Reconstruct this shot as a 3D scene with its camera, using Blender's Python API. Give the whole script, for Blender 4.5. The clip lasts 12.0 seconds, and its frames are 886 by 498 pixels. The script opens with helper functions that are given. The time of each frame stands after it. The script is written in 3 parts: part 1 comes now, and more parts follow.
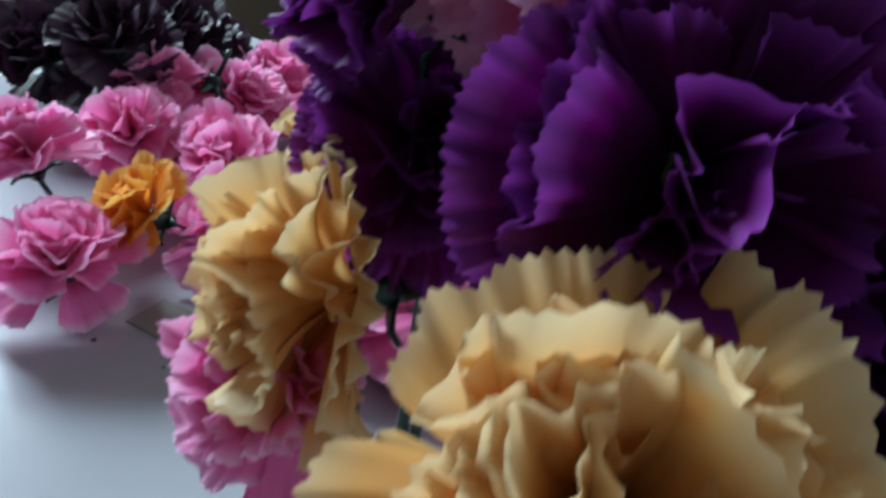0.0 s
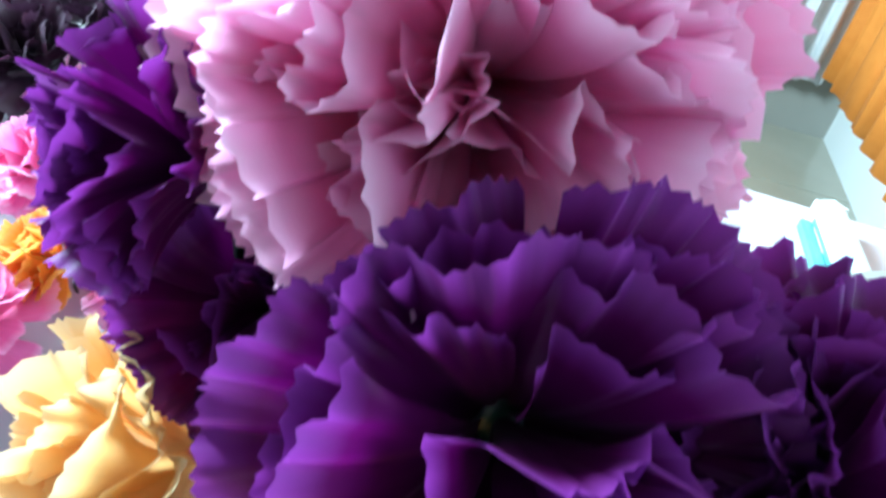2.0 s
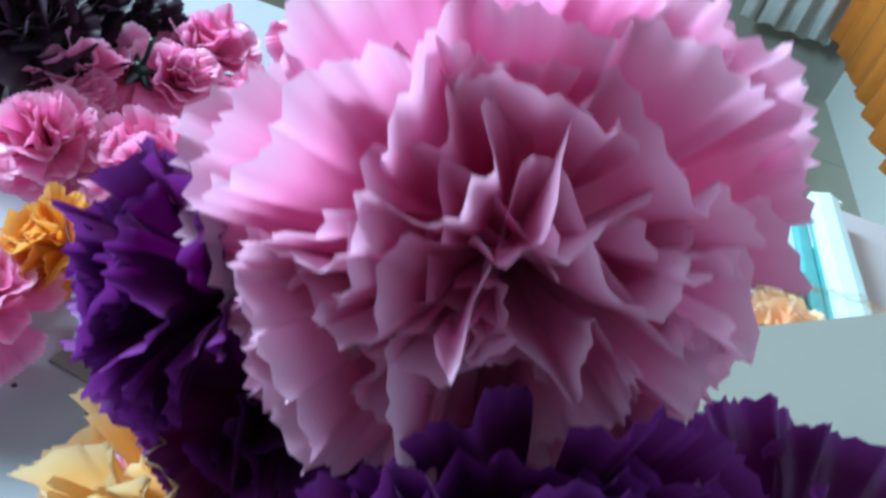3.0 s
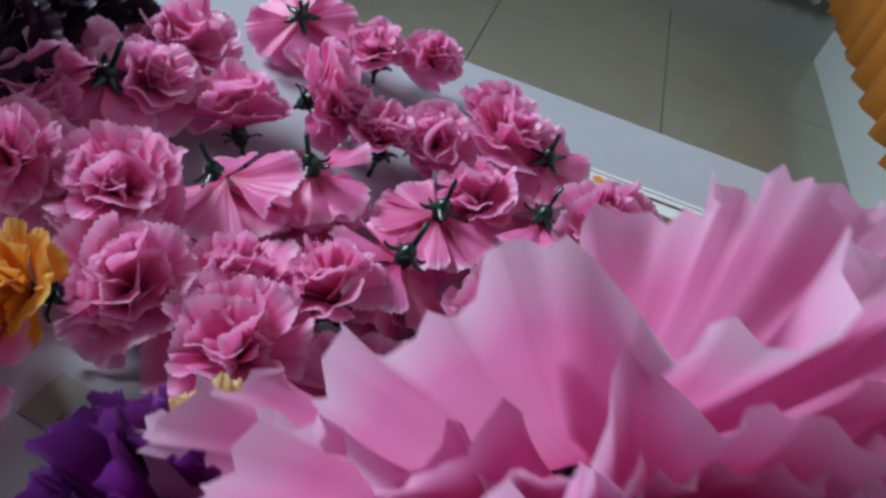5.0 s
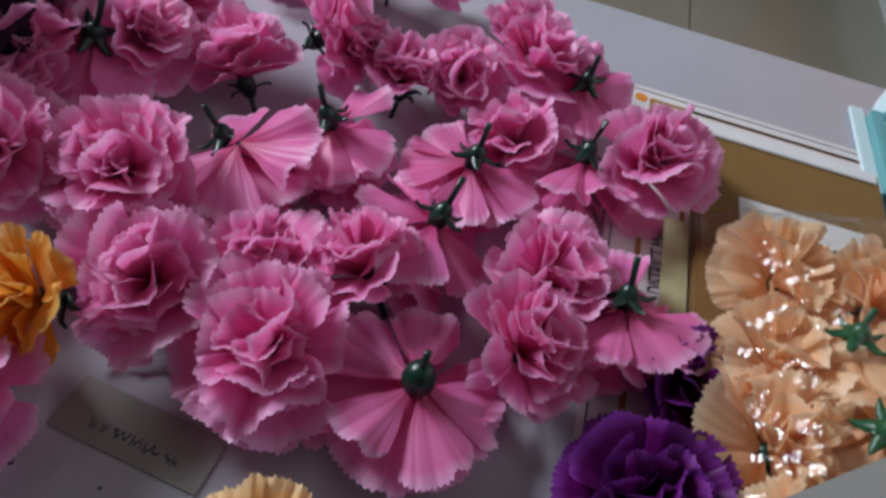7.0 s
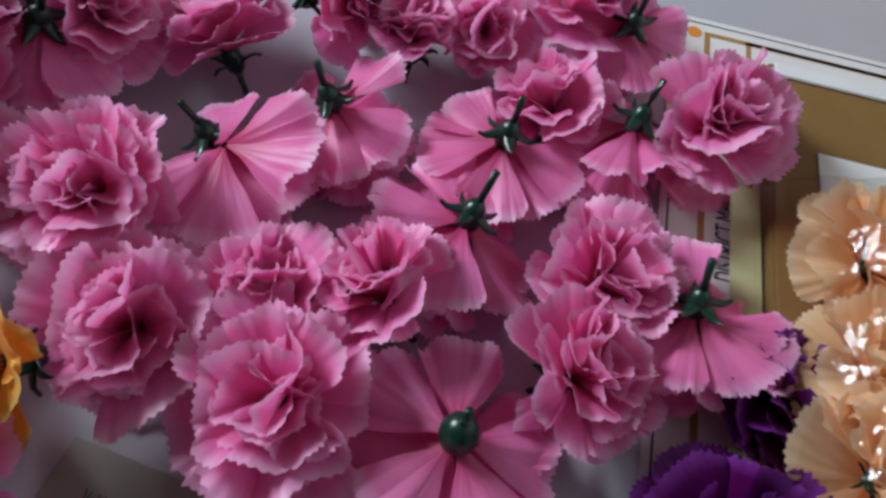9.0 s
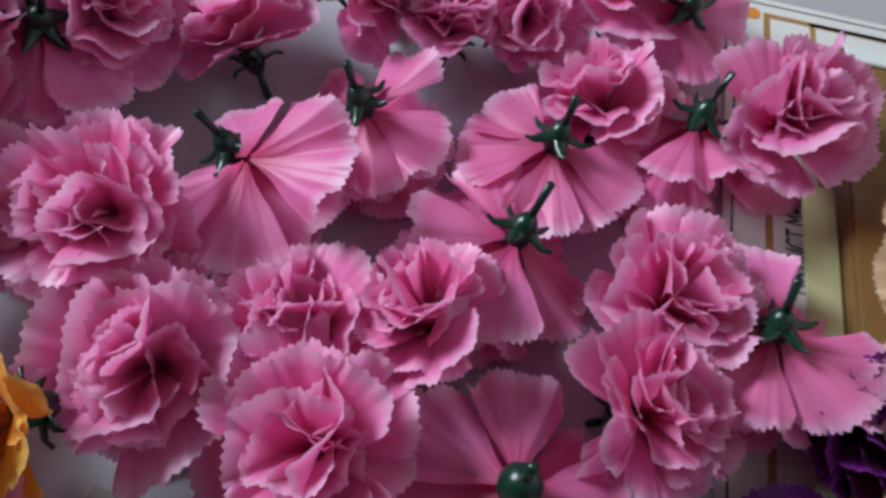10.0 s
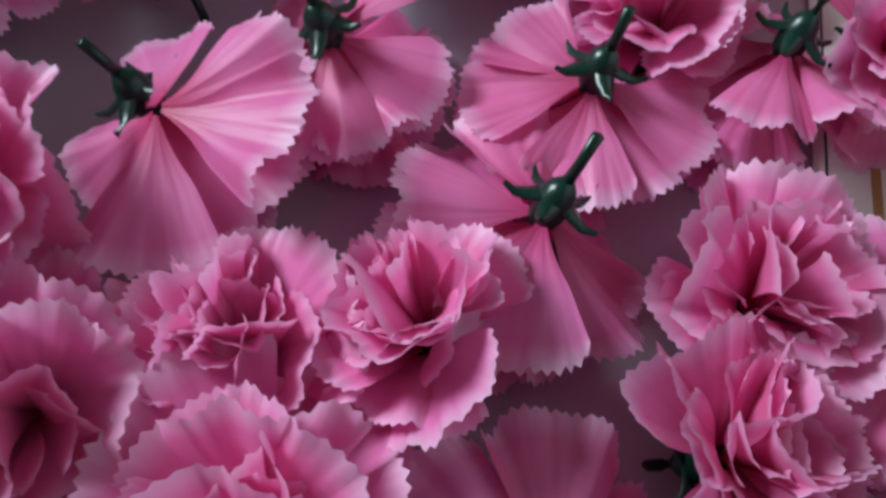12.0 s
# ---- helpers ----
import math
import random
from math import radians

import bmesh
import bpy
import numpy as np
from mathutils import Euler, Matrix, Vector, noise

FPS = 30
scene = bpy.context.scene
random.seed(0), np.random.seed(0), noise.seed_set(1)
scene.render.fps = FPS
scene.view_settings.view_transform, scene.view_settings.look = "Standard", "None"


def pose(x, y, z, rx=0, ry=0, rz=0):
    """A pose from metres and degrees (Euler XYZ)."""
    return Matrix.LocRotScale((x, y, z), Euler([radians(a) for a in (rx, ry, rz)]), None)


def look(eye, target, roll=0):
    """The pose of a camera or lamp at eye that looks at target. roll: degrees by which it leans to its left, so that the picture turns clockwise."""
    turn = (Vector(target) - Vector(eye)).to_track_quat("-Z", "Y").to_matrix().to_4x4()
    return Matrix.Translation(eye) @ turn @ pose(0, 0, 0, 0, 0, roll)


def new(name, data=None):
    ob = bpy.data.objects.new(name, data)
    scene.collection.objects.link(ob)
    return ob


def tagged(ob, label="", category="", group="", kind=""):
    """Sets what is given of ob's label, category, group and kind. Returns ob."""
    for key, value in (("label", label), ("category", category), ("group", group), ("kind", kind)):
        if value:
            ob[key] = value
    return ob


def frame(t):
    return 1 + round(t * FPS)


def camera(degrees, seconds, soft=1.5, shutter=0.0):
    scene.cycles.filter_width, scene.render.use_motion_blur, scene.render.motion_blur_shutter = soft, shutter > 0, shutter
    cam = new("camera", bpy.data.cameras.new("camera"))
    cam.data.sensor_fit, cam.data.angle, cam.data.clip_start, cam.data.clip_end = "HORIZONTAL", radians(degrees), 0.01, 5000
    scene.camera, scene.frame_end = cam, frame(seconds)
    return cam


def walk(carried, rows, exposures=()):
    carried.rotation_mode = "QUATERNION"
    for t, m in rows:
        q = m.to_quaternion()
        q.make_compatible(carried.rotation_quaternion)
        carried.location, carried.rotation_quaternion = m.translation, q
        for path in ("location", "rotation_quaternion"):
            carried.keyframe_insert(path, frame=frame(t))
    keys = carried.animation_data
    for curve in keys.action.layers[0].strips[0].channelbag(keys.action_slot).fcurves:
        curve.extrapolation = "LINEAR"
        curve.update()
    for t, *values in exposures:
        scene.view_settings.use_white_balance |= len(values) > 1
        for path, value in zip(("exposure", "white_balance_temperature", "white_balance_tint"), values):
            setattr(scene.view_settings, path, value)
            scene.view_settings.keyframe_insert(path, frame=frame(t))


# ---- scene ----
cam = camera(63.5, 12.0, soft=3.0, shutter=0.7)
PATH = [
    (0, (0.022, -0.01, 0.215), (0.16, 1.705, -0.805), 14.2),
    (0.5, (0.029, 0.009, 0.222), (0.164, 1.714, -0.815), 11.9),
    (1, (0.033, 0.022, 0.227), (0.201, 1.703, -0.842), 12.0),
    (1.5, (0.038, 0.018, 0.235), (0.216, 1.673, -0.873), 12.5),
    (2, (0.04, 0.024, 0.242), (0.238, 1.662, -0.89), 13.2),
    (2.5, (0.038, 0.031, 0.253), (0.236, 1.613, -0.955), 14.6),
    (3, (0.032, 0.036, 0.266), (0.279, 1.571, -0.993), 17.0),
    (3.5, (0.029, 0.048, 0.272), (0.318, 1.543, -1.024), 19.2),
    (5.5, (0.016, 0.089, 0.27), (0.346, 1.508, -1.101), 19.0),
    (6, (0.013, 0.101, 0.271), (0.337, 1.46, -1.16), 18.8),
    (6.5, (0.013, 0.111, 0.271), (0.324, 1.405, -1.222), 17.4),
    (7, (0.015, 0.12, 0.267), (0.305, 1.356, -1.278), 15.5),
    (9, (0.016, 0.18, 0.25), (0.259, 1.206, -1.449), 12.3),
    (9.5, (0.012, 0.193, 0.244), (0.232, 1.201, -1.469), 11.1),
    (10, (0.009, 0.206, 0.234), (0.205, 1.182, -1.501), 9.6),
    (10.5, (0.008, 0.218, 0.223), (0.178, 1.149, -1.539), 7.9),
    (11, (0.012, 0.229, 0.209), (0.166, 1.13, -1.569), 7.0),
    (11.5, (0.015, 0.24, 0.191), (0.173, 1.138, -1.589), 6.8),
    (12, (0.017, 0.247, 0.178), (0.198, 1.093, -1.626), 9.0),
]
walk(cam, [(t, look(eye, target, roll)) for t, eye, target, roll in PATH], exposures=(
    (0.0, -0.8, 5600, -5), (0.5, 0.3, 5450, -9), (1.0, 0.8, 5400, -10), (1.5, 0.95, 5400, -8), (2.0, 0.95, 5300, -10), (2.5, 0.3, 5250, -9), (3.0, -0.25, 5200, -11), (3.5, -0.6, 5200, -15),
    (5.5, -1.28, 6100, 8), (7.0, -1.39, 6300, 13), (9.0, -1.27, 6250, 6), (10.0, -1.16, 6150, 1), (12.0, -1.19, 6050, 0)))
PI = math.pi

# ---- light ----
world = bpy.data.worlds.new("world")
scene.world = world
world.use_nodes = True
wn = world.node_tree
sky = wn.nodes.new("ShaderNodeTexSky")
sky.sky_type, sky.sun_disc = "NISHITA", False
sky.sun_elevation, sky.sun_rotation = radians(35), radians(200)
wn.links.new(sky.outputs[0], wn.nodes["Background"].inputs[0])
wn.nodes["Background"].inputs[1].default_value = 0.1

# Room axes: u runs along the table's far edge, v across it, away from the table's front.
ROOM = -15.5
UX, UY = math.cos(radians(ROOM)), math.sin(radians(ROOM))


def room(u, v, z=0.0):
    return Vector((u * UX - v * UY, u * UY + v * UX, z))


def room_pose(u, v, z, turn=0.0):
    p = room(u, v, z)
    return pose(p.x, p.y, p.z, 0, 0, ROOM + turn)


def window_light(name, u, v, z, turn, width, height, power, colour):
    lamp = bpy.data.lights.new(name, "AREA")
    lamp.shape, lamp.size, lamp.size_y, lamp.energy, lamp.color = "RECTANGLE", width, height, power, colour
    ob = new(name, lamp)
    ob.matrix_world = room_pose(u, v, z, turn) @ pose(0, 0, 0, 90, 0, 0)
    return ob


FLOOR, CEIL = -0.72, 1.98
WEST, EAST, SOUTH, NORTH = -1.4, 0.96, -1.1, 2.95
W0, W1, WZ0, WZ1 = 0.46, 1.11, 0.72, 1.37
window_light("window_light", WEST - 0.02, (W0 + W1) / 2, (WZ0 + WZ1) / 2, -90, W1 - W0, WZ1 - WZ0, 120.0, (0.88, 0.95, 1.0))

# ---- materials ----


def material(name, rough=0.6, metal=0.0):
    m = bpy.data.materials.new(name)
    m.use_nodes = True
    b = m.node_tree.nodes["Principled BSDF"]
    b.inputs["Roughness"].default_value, b.inputs["Metallic"].default_value = rough, metal
    return m, m.node_tree, b


def noise_tex(nt, scale, detail=4.0, coord="Object", stretch=None):
    tc = nt.nodes.new("ShaderNodeTexCoord")
    mp = nt.nodes.new("ShaderNodeMapping")
    if stretch:
        mp.inputs["Scale"].default_value = stretch
    n = nt.nodes.new("ShaderNodeTexNoise")
    n.inputs["Scale"].default_value, n.inputs["Detail"].default_value = scale, detail
    nt.links.new(tc.outputs[coord], mp.inputs[0])
    nt.links.new(mp.outputs[0], n.inputs["Vector"])
    return n.outputs["Fac"]


def ramp(nt, fac, stops):
    r = nt.nodes.new("ShaderNodeValToRGB")
    e = r.color_ramp.elements
    while len(e) < len(stops):
        e.new(0.5)
    for el, (p, c) in zip(e, stops):
        el.position, el.color = p, (*c, 1)
    nt.links.new(fac, r.inputs[0])
    return r.outputs[0]


def mixed(nt, a, b, fac, mode="MIX"):
    mx = nt.nodes.new("ShaderNodeMix")
    mx.data_type, mx.blend_type = "RGBA", mode
    for sock, val in ((mx.inputs[0], fac), (mx.inputs[6], a), (mx.inputs[7], b)):
        if isinstance(val, (int, float)):
            sock.default_value = val
        elif isinstance(val, tuple):
            sock.default_value = (*val, 1)
        else:
            nt.links.new(val, sock)
    return mx.outputs[2]


def bump(nt, b, height, strength, distance):
    bp = nt.nodes.new("ShaderNodeBump")
    bp.inputs["Strength"].default_value, bp.inputs["Distance"].default_value = strength, distance
    nt.links.new(height, bp.inputs["Height"])
    nt.links.new(bp.outputs[0], b.inputs["Normal"])
    return bp.outputs[0]


def surface(name, dark, light, rough=0.6, scale=20.0, relief=0.2, depth=0.0005, fine=300.0):
    """Two scales of variation between a dark and a light tone, with fine relief."""
    m, nt, b = material(name, rough)
    big, small = noise_tex(nt, scale), noise_tex(nt, fine)
    c = mixed(nt, dark, light, big)
    c = mixed(nt, c, (0.5, 0.5, 0.5), ramp(nt, small, [(0.45, (0.0,) * 3), (0.8, (0.12,) * 3)]), "OVERLAY")
    nt.links.new(c, b.inputs["Base Color"])
    bump(nt, b, small, relief, depth)
    return m


def petal_cloth(name, base, mid, rim, through_light=0.26, sheen=0.35):
    """Dyed satin cloth: deep at the root, pale along the cut rim, pressed with fine radial pleats. Root and rim tones
    also carry painted shade and highlight.
    """
    m, nt, b = material(name, 0.46)
    uv = nt.nodes.new("ShaderNodeUVMap")
    sep = nt.nodes.new("ShaderNodeSeparateXYZ")
    nt.links.new(uv.outputs[0], sep.inputs[0])
    # dye, plus crevice shade at the root and highlight at the rim
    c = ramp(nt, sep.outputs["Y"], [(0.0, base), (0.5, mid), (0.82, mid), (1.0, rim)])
    pleat = noise_tex(nt, 14.0, 3.0, "UV", (1.0, 0.09, 1.0))
    info = nt.nodes.new("ShaderNodeObjectInfo")
    tone = ramp(nt, info.outputs["Random"], [(0.0, (0.43,) * 3), (1.0, (0.57,) * 3)])
    c = mixed(nt, c, tone, 0.7, "OVERLAY")
    # pleat shading put into the colour: hollows darker, crests lighter
    c = mixed(nt, c, ramp(nt, pleat, [(0.3, (0.36,) * 3), (0.7, (0.60,) * 3)]), 0.25, "OVERLAY")
    nt.links.new(c, b.inputs["Base Color"])
    b.inputs["Sheen Weight"].default_value, b.inputs["Sheen Roughness"].default_value = sheen, 0.35
    b.inputs["Specular IOR Level"].default_value = 0.15 + sheen
    nt.links.new(mixed(nt, c, (0.95, 0.93, 1.0), 0.25), b.inputs["Sheen Tint"])
    weave = noise_tex(nt, 90.0, 2.0, "UV")
    both = nt.nodes.new("ShaderNodeMath")
    both.operation = "MULTIPLY_ADD"
    both.inputs[1].default_value = 0.25
    nt.links.new(weave, both.inputs[0])
    nt.links.new(pleat, both.inputs[2])
    nrm = bump(nt, b, both.outputs[0], 0.14, 0.0010)
    tr = nt.nodes.new("ShaderNodeBsdfTranslucent")
    nt.links.new(c, tr.inputs[0])
    nt.links.new(nrm, tr.inputs["Normal"])
    mx = nt.nodes.new("ShaderNodeMixShader")
    mx.inputs[0].default_value = through_light
    out = nt.nodes["Material Output"]
    nt.links.new(b.outputs[0], mx.inputs[1])
    nt.links.new(tr.outputs[0], mx.inputs[2])
    nt.links.new(mx.outputs[0], out.inputs[0])
    return m


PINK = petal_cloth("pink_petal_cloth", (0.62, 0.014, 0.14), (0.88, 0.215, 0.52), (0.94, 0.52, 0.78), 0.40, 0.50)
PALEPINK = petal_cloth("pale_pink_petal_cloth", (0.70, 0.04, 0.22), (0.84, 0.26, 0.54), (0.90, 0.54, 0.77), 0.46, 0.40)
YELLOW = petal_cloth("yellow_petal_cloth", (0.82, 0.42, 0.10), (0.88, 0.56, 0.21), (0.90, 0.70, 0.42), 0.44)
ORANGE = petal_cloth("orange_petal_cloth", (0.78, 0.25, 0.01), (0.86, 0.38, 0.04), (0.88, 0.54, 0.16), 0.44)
# near-black root puts the shade deep inside the cupped blooms into the colour
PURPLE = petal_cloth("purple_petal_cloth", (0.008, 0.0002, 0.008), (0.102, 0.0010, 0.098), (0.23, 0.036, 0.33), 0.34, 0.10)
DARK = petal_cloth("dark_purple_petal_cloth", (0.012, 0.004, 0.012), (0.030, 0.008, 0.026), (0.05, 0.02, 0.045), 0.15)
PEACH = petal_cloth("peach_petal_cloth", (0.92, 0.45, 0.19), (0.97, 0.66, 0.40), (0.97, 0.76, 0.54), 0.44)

GREEN = surface("green_plastic", (0.002, 0.016, 0.011), (0.005, 0.034, 0.022), 0.30, 200.0, 0.15, 0.0003, 900.0)
LEAFGREEN = surface("bright_green_plastic", (0.006, 0.06, 0.022), (0.012, 0.10, 0.038), 0.35, 200.0, 0.15, 0.0003, 900.0)
TABLE = surface("white_laminate", (0.36, 0.35, 0.40), (0.48, 0.47, 0.52), 0.22, 9.0, 0.05, 0.0003, 400.0)
PAPER = surface("white_paper", (0.66, 0.65, 0.66), (0.76, 0.75, 0.75), 0.75, 30.0, 0.1, 0.0003, 700.0)
CERT = surface("certificate_paper", (0.66, 0.61, 0.62), (0.76, 0.72, 0.71), 0.6, 30.0, 0.1, 0.0003, 700.0)
GOLD = surface("brown_print", (0.30, 0.15, 0.05), (0.42, 0.22, 0.08), 0.6, 200.0, 0.05, 0.0002, 900.0)
INK = surface("dark_ink", (0.015, 0.015, 0.03), (0.04, 0.04, 0.06), 0.6, 200.0, 0.05, 0.0002, 900.0)
KRAFT = surface("brown_cardboard", (0.165, 0.085, 0.019), (0.235, 0.125, 0.034), 0.7, 40.0, 0.25, 0.0004, 500.0)
SLIP = surface("grey_card", (0.20, 0.19, 0.165), (0.34, 0.33, 0.30), 0.6, 60.0, 0.1, 0.0003, 500.0)
TEAL = surface("teal_print", (0.10, 0.30, 0.32), (0.16, 0.40, 0.42), 0.4, 60.0, 0.05, 0.0002, 500.0)
PALEBLUE = surface("pale_blue_card", (0.55, 0.72, 0.76), (0.66, 0.80, 0.83), 0.35, 40.0, 0.05, 0.0002, 500.0)
CARTON = surface("white_carton", (0.25, 0.245, 0.23), (0.32, 0.31, 0.295), 0.6, 14.0, 0.1, 0.0003, 400.0)
WALL = surface("grey_beige_wall_paint", (0.26, 0.26, 0.235), (0.32, 0.32, 0.29), 0.7, 3.0, 0.3, 0.002, 60.0)
# invented brown for surfaces out of view, dark to reduce bounced fill
LOWBOUNCE = surface("low_bounce_brown", (0.13, 0.11, 0.095), (0.17, 0.15, 0.13), 0.8, 4.0, 0.1, 0.0006, 300.0)
WHITEWALL = surface("white_wall_paint", (0.72, 0.76, 0.76), (0.82, 0.85, 0.85), 0.6, 3.0, 0.2, 0.002, 60.0)
TILE = surface("glossy_beige_floor_tile", (0.34, 0.335, 0.27), (0.42, 0.41, 0.34), 0.16, 5.0, 0.03, 0.001, 80.0)
GROUT = surface("tile_joint", (0.26, 0.26, 0.23), (0.32, 0.32, 0.28), 0.9, 30.0, 0.3, 0.001, 200.0)
ORANGECLOTH = surface("orange_curtain_cloth", (0.62, 0.20, 0.02), (0.74, 0.28, 0.04), 0.8, 30.0, 0.4, 0.001, 500.0)
GREYCLOTH = surface("pale_grey_curtain_cloth", (0.55, 0.58, 0.60), (0.68, 0.70, 0.72), 0.8, 30.0, 0.4, 0.001, 500.0)
STEEL = surface("grey_steel", (0.3, 0.3, 0.3), (0.4, 0.4, 0.4), 0.4, 30.0, 0.1, 0.0005, 300.0)

HEADER = surface("pale_yellow_paper", (0.46, 0.45, 0.24), (0.58, 0.57, 0.34), 0.5, 40.0, 0.1, 0.0003, 600.0)
FILM, fnt, fb = material("clear_plastic_film", 0.08)
fmix, ftr, fgl, ffr = (fnt.nodes.new("ShaderNode" + k) for k in ("MixShader", "BsdfTransparent", "BsdfGlossy", "LayerWeight"))
ffr.inputs[0].default_value = 0.5
fpow, fsum = fnt.nodes.new("ShaderNodeMath"), fnt.nodes.new("ShaderNodeMath")
fpow.operation, fsum.operation = "POWER", "MULTIPLY_ADD"
fpow.inputs[1].default_value, fsum.inputs[1].default_value, fsum.inputs[2].default_value = 3.0, 0.26, 0.035
fnt.links.new(ffr.outputs["Facing"], fpow.inputs[0])
fnt.links.new(fpow.outputs[0], fsum.inputs[0])
fgl.inputs["Roughness"].default_value = 0.1
fbump = fnt.nodes.new("ShaderNodeBump")
fbump.inputs["Strength"].default_value, fbump.inputs["Distance"].default_value = 0.55, 0.004
fnt.links.new(noise_tex(fnt, 110.0, 3.0, "Object", (1.0, 0.45, 1.0)), fbump.inputs["Height"])
fnt.links.new(fbump.outputs[0], fgl.inputs["Normal"])
ftr.inputs[0].default_value = (0.96, 0.96, 0.95, 1)
fnt.links.new(fsum.outputs[0], fmix.inputs[0])
fnt.links.new(ftr.outputs[0], fmix.inputs[1])
fnt.links.new(fgl.outputs[0], fmix.inputs[2])
fnt.links.new(fmix.outputs[0], fnt.nodes["Material Output"].inputs[0])

# ---- builders ----


def mesh_of(name, bm, mat, smooth=False):
    me = bpy.data.meshes.new(name)
    bmesh.ops.recalc_face_normals(bm, faces=bm.faces)
    bm.to_mesh(me)
    bm.free()
    me.materials.append(mat)
    for p in me.polygons:
        p.use_smooth = smooth
    return me


def part(name, bm, mat, parent=None, label="", smooth=False, at=None):
    ob = new(name, mesh_of(name, bm, mat, smooth))
    ob.parent = parent
    if at is not None:
        ob.matrix_basis = at
    if label:
        tagged(ob, label)
    return ob


def holder(name, m, label, category, group="", kind=""):
    ob = new(name)
    ob.empty_display_size = 0.01
    ob.matrix_basis = m
    return tagged(ob, label, category, group, kind)


def box(bm, x0, y0, z0, x1, y1, z1, bevel=0.0):
    r = bmesh.ops.create_cube(bm, size=1.0, matrix=Matrix.Translation(((x0 + x1) / 2, (y0 + y1) / 2, (z0 + z1) / 2)) @ Matrix.Diagonal((x1 - x0, y1 - y0, z1 - z0, 1)))
    if bevel:
        edges = list({e for v in r["verts"] for e in v.link_edges})
        bmesh.ops.bevel(bm, geom=edges, offset=bevel, segments=2, affect="EDGES")
    return bm


def boxed(*a, bevel=0.0):
    return box(bmesh.new(), *a, bevel=bevel)


def tube(bm, points, radii, sides=8):
    """A round bar through points, capped."""
    rings = []
    for i, p in enumerate(points):
        p = Vector(p)
        ahead = Vector(points[min(i + 1, len(points) - 1)]) - Vector(points[max(i - 1, 0)])
        q = ahead.to_track_quat("Z", "Y").to_matrix()
        rings.append([bm.verts.new(p + q @ Vector((math.cos(2 * PI * k / sides), math.sin(2 * PI * k / sides), 0)) * radii[i]) for k in range(sides)])
    for a, b in zip(rings, rings[1:]):
        for k in range(sides):
            bm.faces.new((a[k], a[(k + 1) % sides], b[(k + 1) % sides], b[k]))
    bm.faces.new(rings[0][::-1])
    bm.faces.new(rings[-1])
    return bm


# ---- carnations ----
TEETH, ROWS_V = 17, 14
FINE_TEETH, FINE_ROWS = 24, 20


def petal_mesh(name, mat, rng, half, rise, curl, ruffle, cup, frill, tooth_len, teeth, rows, busy):
    """One cloth petal of unit length along +X: a pleated fan, half its angle in radians, with a finely pinked round rim.
    It climbs by rise, bends by curl towards the rim, waves across by ruffle, and its flanks turn up by cup."""
    cols = teeth * 2
    f1, f2, f3, f5 = rng.uniform(0.6, 1.15), rng.uniform(1.5, 2.4), rng.uniform(3.0, 4.6), rng.uniform(5.5, 8.0)
    f1, f2 = f1 * busy, f2 * busy
    p1, p2, p3, p4 = (rng.uniform(0, 6.28) for _ in range(4))
    skew, u0 = rng.uniform(-0.06, 0.06), rng.uniform(-0.5, 0.5)
    crease = rng.uniform(-0.10, 0.14) / busy ** 3
    corner = rng.uniform(0.10, 0.22)
    dents = [(rng.uniform(-0.9, 0.9), rng.uniform(0.02, 0.07), rng.uniform(40, 140)) for _ in range(2)]
    rim = []
    for i in range(cols + 1):
        u = 2 * i / cols - 1
        tooth = (tooth_len if i % 2 else -tooth_len * 0.6) * rng.uniform(0.5, 1.25)
        rim.append(1 - corner * abs(u) ** 3.5 + skew * u - sum(d * math.exp(-w * (u - c) ** 2) for c, d, w in dents) + tooth * 0.5)
    verts, uvs, faces = [], [], []
    spine = [(0.0, 0.0, rise + 0.35)]
    for j in range(1, rows + 1):
        v = j / rows
        a0 = rise + 0.35 * (1 - v) ** 2 + curl * max(0.0, v - 0.35) ** 1.2
        spine.append((spine[-1][0] + math.cos(a0) / rows, spine[-1][1] + math.sin(a0) / rows, a0))
    for j, (x, z, a0) in enumerate(spine):
        v = j / rows
        # the claw is narrow, the blade opens into a fan
        ang = half * (0.55 + 0.45 * min(1.0, v * 2.2))
        for i in range(cols + 1):
            u = 2 * i / cols - 1
            cut = 1 + (rim[i] - 1) * v ** (3 if i % 2 else 5)
            th = ang * u
            wave = ruffle * v ** 1.5 * (math.sin(f1 * PI * u + p1) * 0.7 + math.sin(f2 * PI * u + p2) * 0.38 * v)
            pleat = 0.0065 * v * (1 - 0.35 * v) * (math.sin(f3 * PI * u + p3) + 0.55 * math.sin(f5 * PI * u + p1) + 0.25 * math.sin(1.6 * f5 * PI * u + p4))
            crimp = frill * v ** 4 * (math.sin(1.5 * f3 * PI * u + p4) * math.sin(2.3 * u + p3) + 0.6 * math.sin(2.6 * f3 * PI * u + p2 + 3 * v))
            lift = wave + pleat + crimp + cup * v * u * u * 0.45 + crease * v * abs(u - u0)
            run = cut * (0.04 + x * (math.cos(th) * 0.75 + 0.25))
            side = cut * math.sin(th) * (0.05 + 0.95 * v) * (1 - 0.22 * abs(cup) * abs(u))
            verts.append((run - lift * math.sin(a0), side, z * cut * (0.85 + 0.15 * math.cos(th)) + lift * math.cos(a0)))
            uvs.append(((u + 1) / 2 + p1, v))
    n = cols + 1
    for j in range(rows):
        for i in range(cols):
            faces.append((j * n + i, j * n + i + 1, (j + 1) * n + i + 1, (j + 1) * n + i))
    me = bpy.data.meshes.new(name)
    me.from_pydata(verts, [], faces)
